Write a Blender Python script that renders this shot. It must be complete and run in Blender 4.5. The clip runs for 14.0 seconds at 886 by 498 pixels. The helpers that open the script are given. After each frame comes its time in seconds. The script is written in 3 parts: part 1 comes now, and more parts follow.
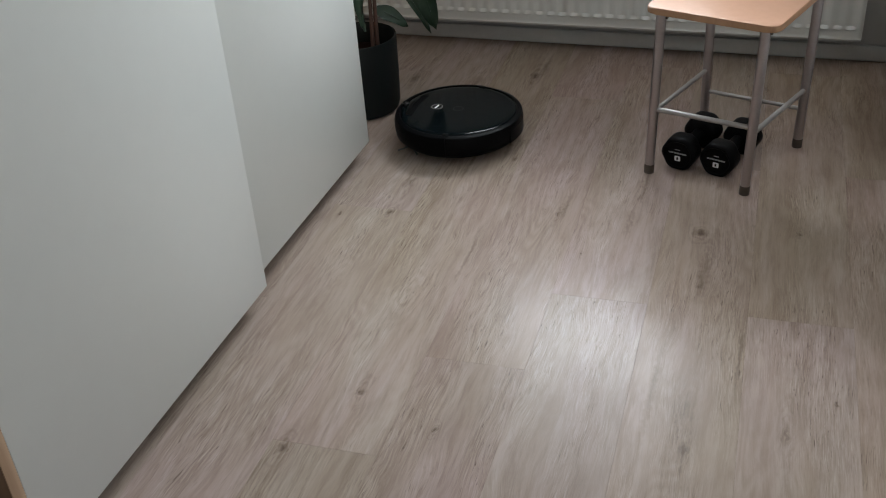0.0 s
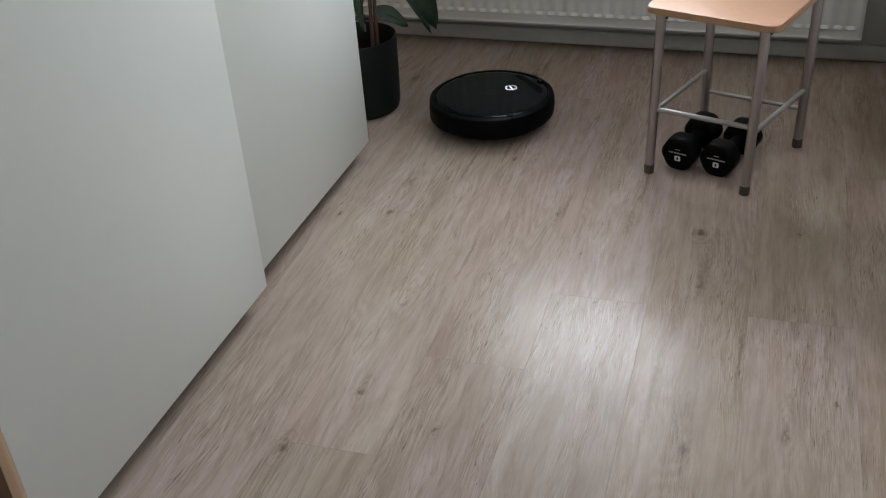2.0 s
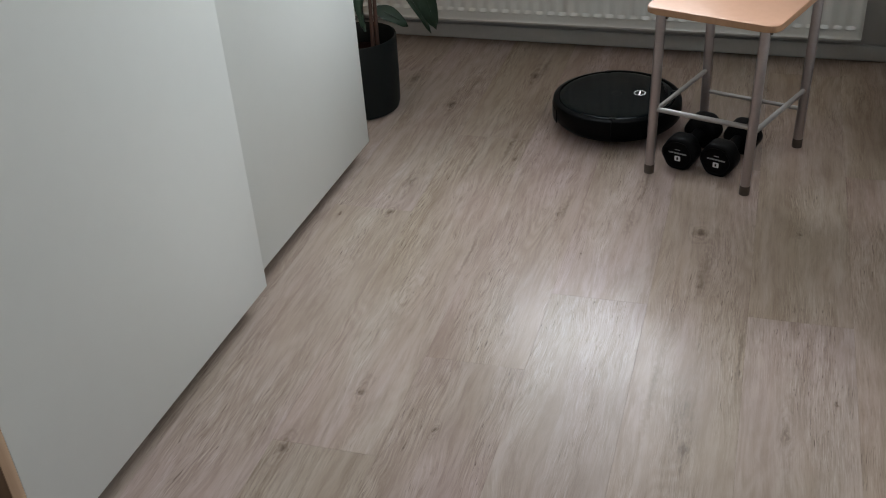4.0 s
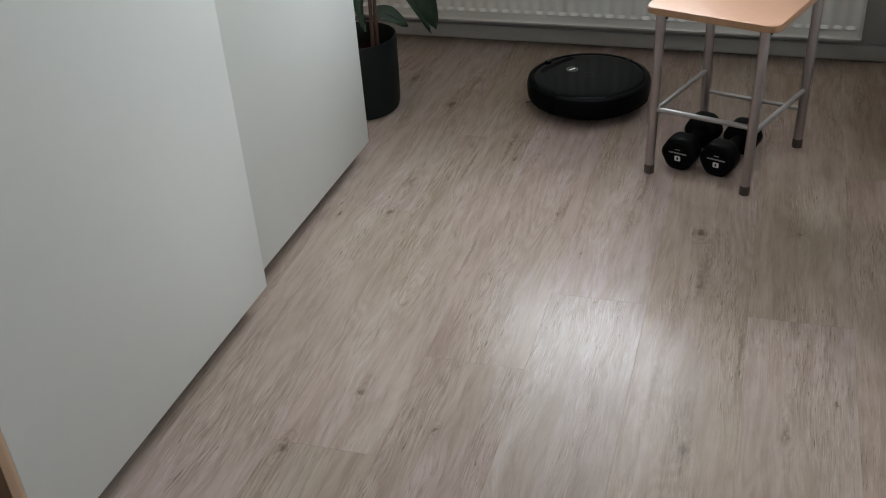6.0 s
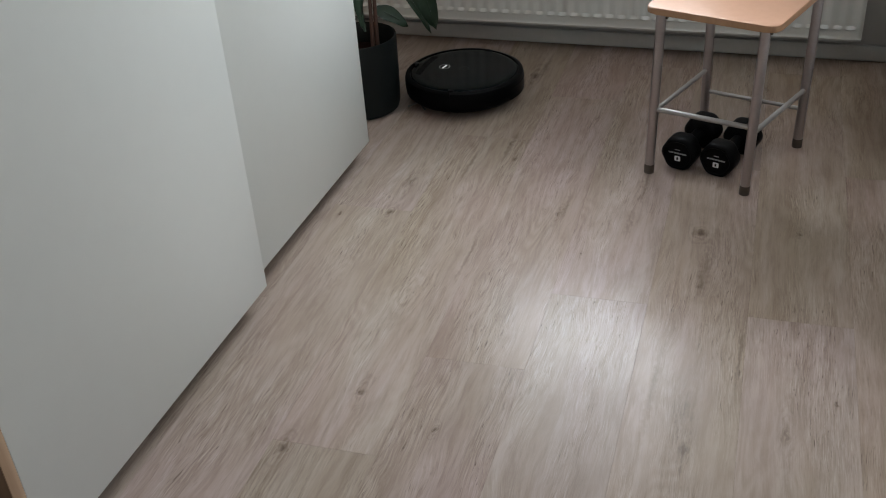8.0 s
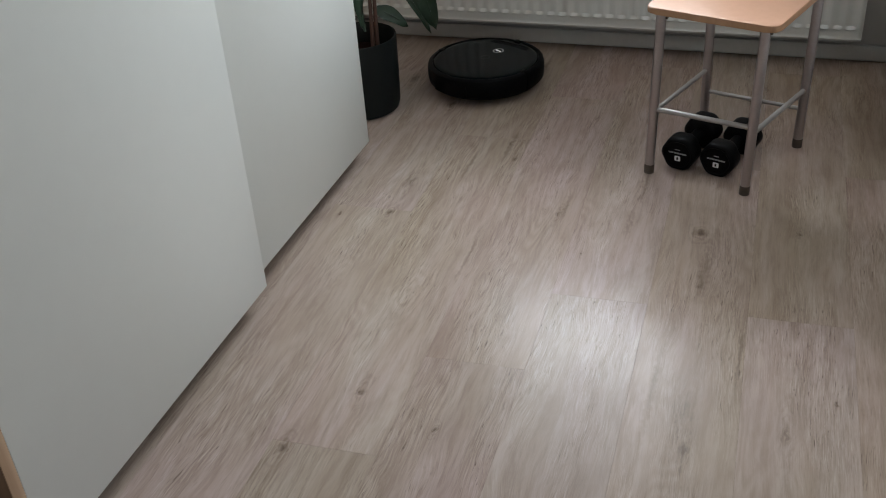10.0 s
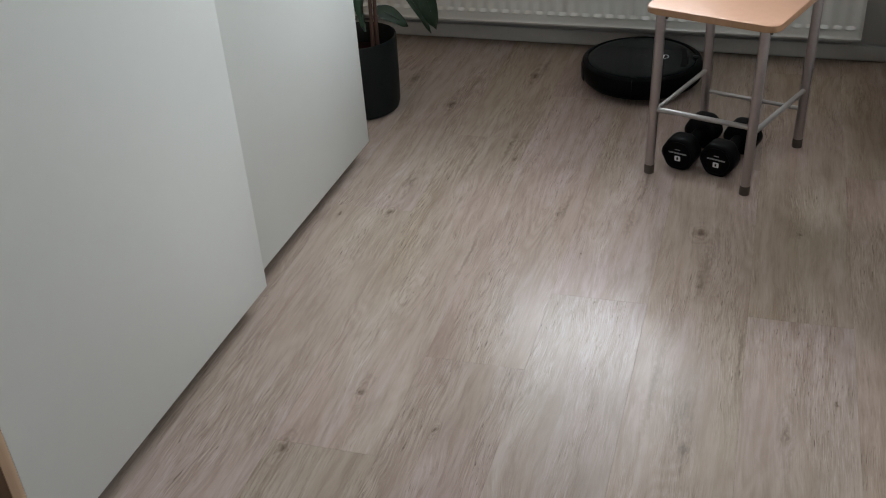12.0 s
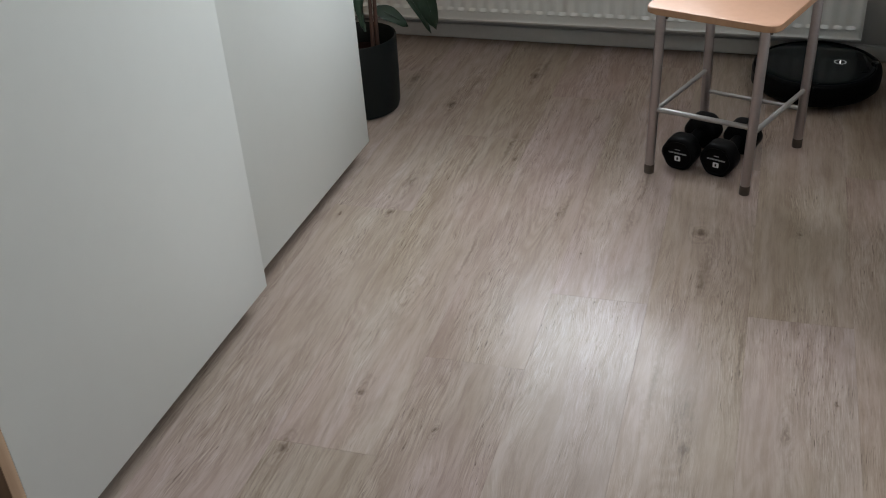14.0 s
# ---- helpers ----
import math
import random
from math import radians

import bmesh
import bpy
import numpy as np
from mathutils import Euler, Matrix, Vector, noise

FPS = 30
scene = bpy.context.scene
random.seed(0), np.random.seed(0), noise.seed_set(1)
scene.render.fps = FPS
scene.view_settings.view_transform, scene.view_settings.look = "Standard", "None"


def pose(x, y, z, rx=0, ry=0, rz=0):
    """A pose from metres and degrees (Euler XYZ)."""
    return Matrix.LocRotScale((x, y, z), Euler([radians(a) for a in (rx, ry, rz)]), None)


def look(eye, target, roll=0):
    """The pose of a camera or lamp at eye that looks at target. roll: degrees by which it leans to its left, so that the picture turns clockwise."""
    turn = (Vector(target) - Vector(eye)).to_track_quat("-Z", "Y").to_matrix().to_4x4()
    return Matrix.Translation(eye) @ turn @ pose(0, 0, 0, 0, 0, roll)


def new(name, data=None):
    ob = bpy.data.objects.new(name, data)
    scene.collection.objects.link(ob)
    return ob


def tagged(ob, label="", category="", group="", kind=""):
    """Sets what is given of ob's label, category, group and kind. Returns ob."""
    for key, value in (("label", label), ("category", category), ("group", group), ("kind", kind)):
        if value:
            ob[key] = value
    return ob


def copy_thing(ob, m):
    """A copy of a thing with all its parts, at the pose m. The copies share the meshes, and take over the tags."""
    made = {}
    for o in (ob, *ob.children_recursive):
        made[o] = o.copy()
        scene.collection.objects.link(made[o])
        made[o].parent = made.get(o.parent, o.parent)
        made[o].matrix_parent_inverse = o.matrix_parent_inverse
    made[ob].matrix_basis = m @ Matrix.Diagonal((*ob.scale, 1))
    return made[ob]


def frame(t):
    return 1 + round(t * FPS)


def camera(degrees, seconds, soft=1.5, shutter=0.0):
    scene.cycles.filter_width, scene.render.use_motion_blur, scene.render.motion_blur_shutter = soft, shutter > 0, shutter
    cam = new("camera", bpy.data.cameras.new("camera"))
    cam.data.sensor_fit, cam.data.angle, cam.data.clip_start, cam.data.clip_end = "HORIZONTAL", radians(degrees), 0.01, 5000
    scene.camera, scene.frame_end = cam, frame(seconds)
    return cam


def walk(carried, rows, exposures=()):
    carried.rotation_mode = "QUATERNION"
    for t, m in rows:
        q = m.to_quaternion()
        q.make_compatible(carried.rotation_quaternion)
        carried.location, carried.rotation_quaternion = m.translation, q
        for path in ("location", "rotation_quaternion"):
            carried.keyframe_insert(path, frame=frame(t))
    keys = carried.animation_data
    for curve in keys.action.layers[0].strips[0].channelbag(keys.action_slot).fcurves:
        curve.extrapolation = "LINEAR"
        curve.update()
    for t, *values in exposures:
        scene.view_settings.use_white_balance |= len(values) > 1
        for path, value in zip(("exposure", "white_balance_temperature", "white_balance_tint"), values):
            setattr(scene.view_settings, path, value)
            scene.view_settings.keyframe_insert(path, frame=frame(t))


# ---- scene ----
# A bedroom floor with a robot vacuum, a white sliding wardrobe, a chair and a radiator under a window.
EYE = (0.0, 0.0, 1.2465)
cam = camera(45.93, 14.0, soft=1.05)
STILL = look(EYE, (-0.29249, 0.79370, 0.71315), -4.256)
walk(cam, [(0.0, STILL), (14.0, STILL)])

# ---- light ----
WIN_X0, WIN_X1, WIN_Z0, WIN_Z1, BAR_Z = -0.99, -0.11, 0.86, 2.10, 1.46
WALL_Y = 3.10
world = bpy.data.worlds.new("overcast_sky")
scene.world = world
world.use_nodes = True
sky = world.node_tree.nodes.new("ShaderNodeTexSky")
sky.sky_type, sky.sun_disc = "NISHITA", False
sky.sun_elevation, sky.sun_rotation = radians(40), radians(0)
world.node_tree.links.new(sky.outputs[0], world.node_tree.nodes["Background"].inputs[0])
world.node_tree.nodes["Background"].inputs[1].default_value = 0.1


def window_light(name, m, w, h, watts, colour):
    lamp = bpy.data.lights.new(name, "AREA")
    lamp.shape, lamp.size, lamp.size_y, lamp.energy, lamp.color = "RECTANGLE", w, h, watts, colour
    ob = new(name, lamp)
    ob.matrix_world = m
    return ob


# daylight in the opening of the window above the radiator
PANES = ((WIN_Z0 + 0.05, BAR_Z - 0.04), (BAR_Z + 0.04, WIN_Z1 - 0.05))
for (low, high), flux in zip(PANES, (118.0, 34.0)):
    spot = (0.5 * (WIN_X0 + WIN_X1), WALL_Y + 0.075, 0.5 * (low + high))
    window_light("window_daylight", look(spot, (spot[0], 0, spot[2])), WIN_X1 - WIN_X0 - 0.1, high - low, flux * (high - low) * (WIN_X1 - WIN_X0 - 0.1), (0.87, 0.94, 1.0))
# added fill lamp in an assumed opening beside the camera, for the near wardrobe
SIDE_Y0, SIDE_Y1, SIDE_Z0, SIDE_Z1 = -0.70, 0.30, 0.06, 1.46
window_light("side_fill", look((0.33, 0.5 * (SIDE_Y0 + SIDE_Y1), 0.76), (0.0, 0.5 * (SIDE_Y0 + SIDE_Y1), 0.76)), 0.9, 1.3, 8.0, (0.97, 0.98, 1.0))
scene.view_settings.exposure = -0.15


# ---- materials ----
class Nodes:
    """A node material with short calls."""

    def __init__(self, name, rough=0.5, metal=0.0, spec=0.5):
        self.mat = bpy.data.materials.new(name)
        self.mat.use_nodes = True
        self.tree = self.mat.node_tree
        self.bsdf = self.tree.nodes["Principled BSDF"]
        self.bsdf.inputs["Roughness"].default_value = rough
        self.bsdf.inputs["Metallic"].default_value = metal
        self.bsdf.inputs["Specular IOR Level"].default_value = spec

    def put(self, socket, value):
        if isinstance(value, bpy.types.NodeSocket):
            self.tree.links.new(value, socket)
        else:
            socket.default_value = value

    def node(self, kind):
        return self.tree.nodes.new(kind)

    def math(self, op, a, b=0.0, clamp=False):
        n = self.node("ShaderNodeMath")
        n.operation, n.use_clamp = op, clamp
        self.put(n.inputs[0], a), self.put(n.inputs[1], b)
        return n.outputs[0]

    def vmath(self, op, a, b=(0, 0, 0)):
        n = self.node("ShaderNodeVectorMath")
        n.operation = op
        self.put(n.inputs[0], a), self.put(n.inputs[1], b)
        return n.outputs["Value" if op in ("LENGTH", "DOT_PRODUCT") else "Vector"]

    def coords(self, which="Object"):
        return self.node("ShaderNodeTexCoord").outputs[which]

    def noise(self, vector, scale, detail=4.0, rough=0.55, distort=0.0):
        n = self.node("ShaderNodeTexNoise")
        self.put(n.inputs["Vector"], vector)
        for key, value in (("Scale", scale), ("Detail", detail), ("Roughness", rough), ("Distortion", distort)):
            n.inputs[key].default_value = value
        return n.outputs["Fac"]

    def ramp(self, fac, stops):
        n = self.node("ShaderNodeValToRGB")
        self.put(n.inputs[0], fac)
        els = n.color_ramp.elements
        while len(els) < len(stops):
            els.new(0.5)
        for e, (p, c) in zip(els, stops):
            e.position, e.color = p, (*c, 1) if len(c) == 3 else c
        return n.outputs["Color"]

    def range(self, v, a, b, c, d):
        n = self.node("ShaderNodeMapRange")
        for i, x in enumerate((v, a, b, c, d)):
            self.put(n.inputs[i], x)
        return n.outputs[0]

    def mix(self, fac, a, b, blend="MIX"):
        n = self.node("ShaderNodeMix")
        n.data_type, n.blend_type = "RGBA", blend
        self.put(n.inputs[0], fac)
        self.put(n.inputs[6], a if not isinstance(a, tuple) else (*a, 1)), self.put(n.inputs[7], b if not isinstance(b, tuple) else (*b, 1))
        return n.outputs[2]

    def bump(self, height, strength=0.3, distance=0.001):
        n = self.node("ShaderNodeBump")
        n.inputs["Strength"].default_value, n.inputs["Distance"].default_value = strength, distance
        self.put(n.inputs["Height"], height)
        self.put(self.bsdf.inputs["Normal"], n.outputs[0])

    def base(self, c):
        self.put(self.bsdf.inputs["Base Color"], (*c, 1) if isinstance(c, tuple) else c)

    def rough(self, r):
        self.put(self.bsdf.inputs["Roughness"], r)


def plain(name, colour, rough, metal=0.0, spec=0.5, vary=0.08, scale=30.0, bump=0.1, rough_vary=0.08):
    """Paint, plastic or metal: a colour with fine and broad variation."""
    n = Nodes(name, rough, metal, spec)
    v = n.coords()
    fine, broad = n.noise(v, scale * 8, 3), n.noise(v, scale * 0.4, 4)
    f = n.math("ADD", n.math("MULTIPLY", fine, 0.5), n.math("MULTIPLY", broad, 0.5))
    n.base(n.ramp(f, [(0.3, tuple(c * (1 - vary) for c in colour)), (0.7, tuple(min(1, c * (1 + vary)) for c in colour))]))
    n.rough(n.range(broad, 0.3, 0.7, rough - rough_vary, rough + rough_vary))
    if bump:
        n.bump(fine, bump, 0.0006)
    return n.mat


# x, y, half width, half length, strength of the knots and dark figures in the boards
KNOTS = [(-0.897, 2.596, 0.016, 0.034, 1.0), (-0.711, 2.833, 0.020, 0.045, 1.0), (-0.858, 2.137, 0.010, 0.045, 0.7),
         (-0.859, 1.986, 0.014, 0.020, 0.8), (-0.467, 2.055, 0.009, 0.026, 0.9), (-0.140, 2.043, 0.026, 0.022, 0.9),
         (0.068, 2.078, 0.011, 0.014, 0.8), (-0.759, 1.179, 0.014, 0.022, 1.0), (-0.680, 1.353, 0.013, 0.022, 0.9),
         (-0.514, 1.288, 0.008, 0.012, 1.0), (-0.378, 1.900, 0.005, 0.008, 0.9), (-0.636, 2.301, 0.007, 0.020, 0.8)]
KNOTS += [(-0.977, 1.953, 0.006, 0.008, 0.9), (-0.092, 1.340, 0.012, 0.040, 0.75), (0.070, 1.415, 0.010, 0.055, 0.6), (-0.100, 1.450, 0.022, 0.090, 0.35), (-0.118, 1.835, 0.008, 0.030, 0.5),
          (-0.666, 2.386, 0.007, 0.024, 0.6), (0.149, 1.520, 0.005, 0.007, 0.9),
          (-0.474, 2.579, 0.006, 0.016, 0.5), (-0.050, 2.851, 0.012, 0.024, 0.5), (-1.063, 2.752, 0.016, 0.036, 0.7),
          (-0.298, 2.171, 0.007, 0.036, 0.5), (-0.298, 1.700, 0.004, 0.006, 0.4)]
# x, y, half width, half length of the flame figures, and of the dark streaks that run out of knots
FLAMES = [(-0.872, 1.700, 0.060, 0.190), (-0.700, 1.670, 0.055, 0.200), (-0.097, 1.440, 0.042, 0.200), (0.070, 1.430, 0.040, 0.150),
          (-0.118, 1.950, 0.045, 0.150)]
STREAKS = [(-0.872, 2.720, 0.011, 0.150), (-0.696, 2.900, 0.012, 0.110), (-0.665, 2.380, 0.008, 0.110), (-0.300, 2.060, 0.009, 0.090), (-1.066, 2.760, 0.012, 0.110),
           (-0.292, 2.230, 0.009, 0.110), (-0.870, 2.150, 0.007, 0.060), (-0.455, 2.100, 0.007, 0.080), (-0.115, 1.860, 0.014, 0.120), (-0.740, 2.250, 0.008, 0.110),
           (-0.022, 1.600, 0.006, 0.140), (-0.165, 1.500, 0.008, 0.220), (-0.620, 1.830, 0.006, 0.120)]
BOARD_TURN = 0.0268


def oak_floor():
    n = Nodes("grey_oak_vinyl", 0.3, 0.0, 0.08)
    info = n.node("ShaderNodeObjectInfo")
    shift = n.node("ShaderNodeCombineXYZ")
    n.put(shift.inputs[0], n.math("MULTIPLY", info.outputs["Random"], 7.3))
    n.put(shift.inputs[1], n.math("MULTIPLY", info.outputs["Random"], 31.7))
    v = n.vmath("ADD", n.coords(), shift.outputs[0])
    wob = n.noise(n.vmath("MULTIPLY", v, (5.0, 1.6, 1.0)), 1.6, 3)
    bent = n.node("ShaderNodeCombineXYZ")
    n.put(bent.inputs[0], n.math("MULTIPLY", n.math("SUBTRACT", wob, 0.5), n.range(n.noise(v, 1.7, 2), 0.45, 0.68, 0.03, 0.075)))
    vb = n.vmath("ADD", v, bent.outputs[0])
    broad = n.noise(n.vmath("MULTIPLY", vb, (13.0, 1.0, 1.0)), 1.0, 4, 0.6)
    mid = n.noise(n.vmath("MULTIPLY", vb, (60.0, 5.0, 1.0)), 1.0, 6, 0.68)
    fine = n.noise(n.vmath("MULTIPLY", vb, (250.0, 15.0, 1.0)), 1.0, 5, 0.75)
    pore = n.noise(n.vmath("MULTIPLY", vb, (250.0, 22.0, 1.0)), 1.0, 3, 0.6)
    where = n.noise(n.vmath("MULTIPLY", v, (9.0, 2.2, 1.0)), 1.0, 3, 0.6)
    col = n.ramp(broad, [(0.30, (0.300, 0.230, 0.190)), (0.5, (0.368, 0.293, 0.256)), (0.70, (0.420, 0.347, 0.312))])
    col = n.mix(n.range(mid, 0.44, 0.68, 0.0, 0.48), col, (0.185, 0.135, 0.108))
    grain = n.range(where, 0.40, 0.60, 0.15, 1.0)
    col = n.mix(n.math("MULTIPLY", n.range(fine, 0.51, 0.66, 0.0, 0.48), grain), col, (0.140, 0.102, 0.082))
    col = n.mix(n.math("MULTIPLY", n.range(fine, 0.47, 0.34, 0.0, 0.38), grain), col, (0.52, 0.450, 0.405))
    hair = n.noise(n.vmath("MULTIPLY", vb, (620.0, 16.0, 1.0)), 1.0, 3, 0.7)
    col = n.mix(n.math("MULTIPLY", n.range(hair, 0.53, 0.66, 0.0, 0.40), grain), col, (0.150, 0.112, 0.090))
    col = n.mix(n.math("MULTIPLY", n.range(hair, 0.46, 0.33, 0.0, 0.36), grain), col, (0.60, 0.525, 0.465))
    dash = n.math("MULTIPLY", n.range(pore, 0.62, 0.69, 0.0, 0.8), n.range(where, 0.48, 0.60, 0.1, 1.0))
    col = n.mix(dash, col, (0.095, 0.070, 0.055))
    # nested arches of the growth rings, shown in places
    rise = n.noise(n.vmath("MULTIPLY", v, (7.0, 1.3, 1.0)), 1.0, 2.0, 0.5, 0.25)
    arch = n.math("SINE", n.math("ADD", n.math("MULTIPLY", rise, 150.0), n.math("MULTIPLY", mid, 5.0)))
    shown = n.range(n.noise(n.vmath("MULTIPLY", v, (6.0, 1.8, 1.0)), 1.0, 2), 0.50, 0.64, 0.0, 1.0)
    col = n.mix(n.math("MULTIPLY", n.range(arch, 0.1, 1.0, 0.0, 0.13), shown), col, (0.165, 0.122, 0.098))
    col = n.mix(n.math("MULTIPLY", n.range(arch, -0.3, -1.0, 0.0, 0.09), shown), col, (0.55, 0.475, 0.425))
    # cloudy tone between olive and mauve
    hue = n.noise(n.vmath("MULTIPLY", v, (3.2, 1.1, 1.0)), 1.0, 3)
    col = n.mix(1.0, col, n.ramp(hue, [(0.36, (0.985, 1.0, 0.935)), (0.5, (1.0, 1.0, 0.975)), (0.64, (1.02, 0.99, 1.01))]), "MULTIPLY")
    blot = n.noise(n.vmath("MULTIPLY", vb, (16.0, 6.0, 1.0)), 1.0, 4, 0.6)
    col = n.mix(n.range(blot, 0.52, 0.72, 0.0, 0.38), col, (0.23, 0.172, 0.135))
    # each board's own tone, with the brightness added on the right
    col = n.mix(1.0, col, info.outputs["Color"], "MULTIPLY")
    # knots
    pos = n.node("ShaderNodeNewGeometry").outputs["Position"]
    jit = n.node("ShaderNodeTexNoise")
    n.put(jit.inputs["Vector"], pos)
    jit.inputs["Scale"].default_value, jit.inputs["Detail"].default_value = 55.0, 3.0
    warp = n.vmath("MULTIPLY", n.vmath("SUBTRACT", jit.outputs["Color"], (0.5, 0.5, 0.5)), (0.020, 0.034, 0.0))
    pos = n.vmath("ADD", pos, warp)
    core, tail = 0.0, 0.0
    for x, y, sx, sy, k in KNOTS:
        away = n.vmath("SUBTRACT", pos, (x, y, 0.0))
        d = n.vmath("LENGTH", n.vmath("MULTIPLY", away, (1 / sx, 1 / sy, 0.0)))
        core = n.math("MAXIMUM", core, n.range(d, 0.15, 0.8, k, 0.0))
        d = n.vmath("LENGTH", n.vmath("MULTIPLY", away, (0.62 / sx, 0.32 / sy, 0.0)))
        ring = n.range(n.math("SINE", n.math("MULTIPLY", d, 21.0)), -0.6, 0.8, 0.25, 1.0)
        tail = n.math("MAXIMUM", tail, n.math("MULTIPLY", ring, n.range(d, 0.0, 1.0, k, 0.0)))
    flame, dark = 0.0, 0.0
    for x, y, sx, sy in FLAMES:
        d = n.vmath("LENGTH", n.vmath("MULTIPLY", n.vmath("SUBTRACT", pos, (x, y, 0.0)), (1 / sx, 1 / sy, 0.0)))
        line = n.math("SINE", n.math("ADD", n.math("MULTIPLY", d, 34.0), n.math("MULTIPLY", mid, 13.0)))
        flame = n.math("ADD", flame, n.math("MULTIPLY", line, n.range(d, 0.35, 1.0, 1.0, 0.0)))
    for x, y, sx, sy in STREAKS:
        d = n.vmath("LENGTH", n.vmath("MULTIPLY", n.vmath("SUBTRACT", pos, (x, y, 0.0)), (1 / sx, 1 / sy, 0.0)))
        dark = n.math("MAXIMUM", dark, n.range(d, 0.1, 1.0, 1.0, 0.0))
    col = n.mix(n.math("MULTIPLY", n.range(flame, 0.15, 1.0, 0.0, 0.20), grain), col, (0.170, 0.126, 0.100))
    col = n.mix(n.math("MULTIPLY", n.range(flame, -0.2, -1.0, 0.0, 0.13), grain), col, (0.56, 0.485, 0.435))
    col = n.mix(n.math("MULTIPLY", dark, n.range(mid, 0.35, 0.6, 0.25, 0.62)), col, (0.140, 0.100, 0.074))
    streak = n.range(mid, 0.38, 0.62, 0.25, 1.0)
    col = n.mix(n.math("MULTIPLY", n.math("MULTIPLY", tail, 0.85), streak, True), col, (0.150, 0.105, 0.076))
    col = n.mix(n.math("MULTIPLY", n.math("MULTIPLY", core, 0.75), n.range(fine, 0.3, 0.6, 0.6, 1.0), True), col, (0.078, 0.050, 0.032))
    n.base(col)
    n.rough(n.range(mid, 0.3, 0.7, 0.20, 0.28))
    n.bump(n.math("ADD", fine, n.math("MULTIPLY", mid, 0.6)), 0.10, 0.0005)
    return n.mat


def wall_paint(name, colour):
    n = Nodes(name, 0.85, 0.0, 0.3)
    v = n.coords()
    n.base(n.ramp(n.noise(v, 3.0, 4), [(0.3, tuple(c * 0.95 for c in colour)), (0.7, colour)]))
    n.bump(n.noise(v, 180.0, 4), 0.25, 0.0008)
    return n.mat


def oak_veneer(name, light, dark, rough=0.5):
    n = Nodes(name, rough, 0.0, 0.4)
    v = n.coords()
    g = n.noise(n.vmath("MULTIPLY", v, (60.0, 60.0, 4.0)), 1.0, 5, 0.6)
    n.base(n.ramp(g, [(0.3, dark), (0.65, light)]))
    n.bump(g, 0.15, 0.0005)
    return n.mat


def leaf_green(name, light, dark):
    n = Nodes(name, 0.38, 0.0, 0.5)
    v = n.coords()
    g = n.noise(v, 22.0, 4)
    n.base(n.ramp(g, [(0.3, dark), (0.7, light)]))
    n.bump(n.noise(n.vmath("MULTIPLY", v, (140.0, 30.0, 30.0)), 1.0, 3), 0.3, 0.0012)
    return n.mat


M_FLOOR = oak_floor()
M_GAP = plain("joint_dark", (0.05, 0.04, 0.035), 0.9)
M_WALL = wall_paint("wall_white", (0.53, 0.525, 0.51))
# unseen ceiling, darkened to reduce its bounce
M_CEIL = wall_paint("ceiling_low_bounce", (0.38, 0.38, 0.37))
# wall white lifted on the east side to bounce more light onto the floor
M_EAST = wall_paint("wall_bounce_white", (0.74, 0.73, 0.71))
# unseen walls, greyed so that they throw back less light
M_GREY = wall_paint("wall_grey_low_bounce", (0.24, 0.23, 0.22))
M_SKIRT = plain("skirting_paint", (0.54, 0.54, 0.52), 0.5, vary=0.05, scale=8)
M_RAD = plain("radiator_enamel", (0.64, 0.65, 0.625), 0.36, vary=0.02, scale=6)
M_DOOR = plain("wardrobe_white", (0.590, 0.606, 0.580), 0.30, spec=0.45, vary=0.012, scale=3, bump=0.05, rough_vary=0.012)
M_OAK = oak_veneer("oak_edge", (0.42, 0.29, 0.19), (0.34, 0.22, 0.14))
M_BROWN = oak_veneer("brown_oak_side", (0.20, 0.125, 0.075), (0.14, 0.085, 0.05))
# dark colour stands in for the shade in the gap under the doors
M_SHADE = plain("plinth_shade_dark", (0.06, 0.055, 0.05), 0.6)
M_BEECH = oak_veneer("beech_laminate", (0.55, 0.322, 0.215), (0.52, 0.30, 0.197), 0.30)
M_BEECH_EDGE = oak_veneer("beech_ply_edge", (0.40, 0.225, 0.125), (0.33, 0.185, 0.10), 0.5)
M_STEEL = plain("grey_enamelled_steel", (0.40, 0.355, 0.350), 0.31, metal=0.85, vary=0.05, scale=20, rough_vary=0.015)
M_ROD = plain("bright_steel_rod", (0.38, 0.36, 0.345), 0.42, metal=0.75, vary=0.05, scale=20, rough_vary=0.015)
M_CAP = plain("brown_rubber_cap", (0.085, 0.066, 0.053), 0.6)
M_BLACK = plain("matt_black_plastic", (0.0016, 0.0018, 0.0022), 0.42, spec=0.08, vary=0.15, scale=14, bump=0.05)
M_BUMPER = plain("bumper_black", (0.0014, 0.0016, 0.002), 0.50, spec=0.06, vary=0.15, scale=14, bump=0.12)
M_PLATE = plain("charcoal_satin_plastic", (0.0034, 0.0060, 0.0074), 0.11, spec=0.09, rough_vary=0.02, vary=0.10, scale=10, bump=0.05)
M_GLOSS = plain("gloss_black_plastic", (0.006, 0.006, 0.007), 0.12, vary=0.1, bump=0.0)
M_RUBBER = plain("black_rubber", (0.0018, 0.0018, 0.0021), 0.45, spec=0.10, vary=0.2, scale=25, bump=0.25)
M_RING = Nodes("leaning_shine_ring", 0.22, 1.0)
M_RING.base((0.62, 0.63, 0.64))
# faint glow added to keep the ring pale
M_RING.bsdf.inputs["Emission Color"].default_value = (1, 1, 1, 1)
M_RING.bsdf.inputs["Emission Strength"].default_value = 0.02
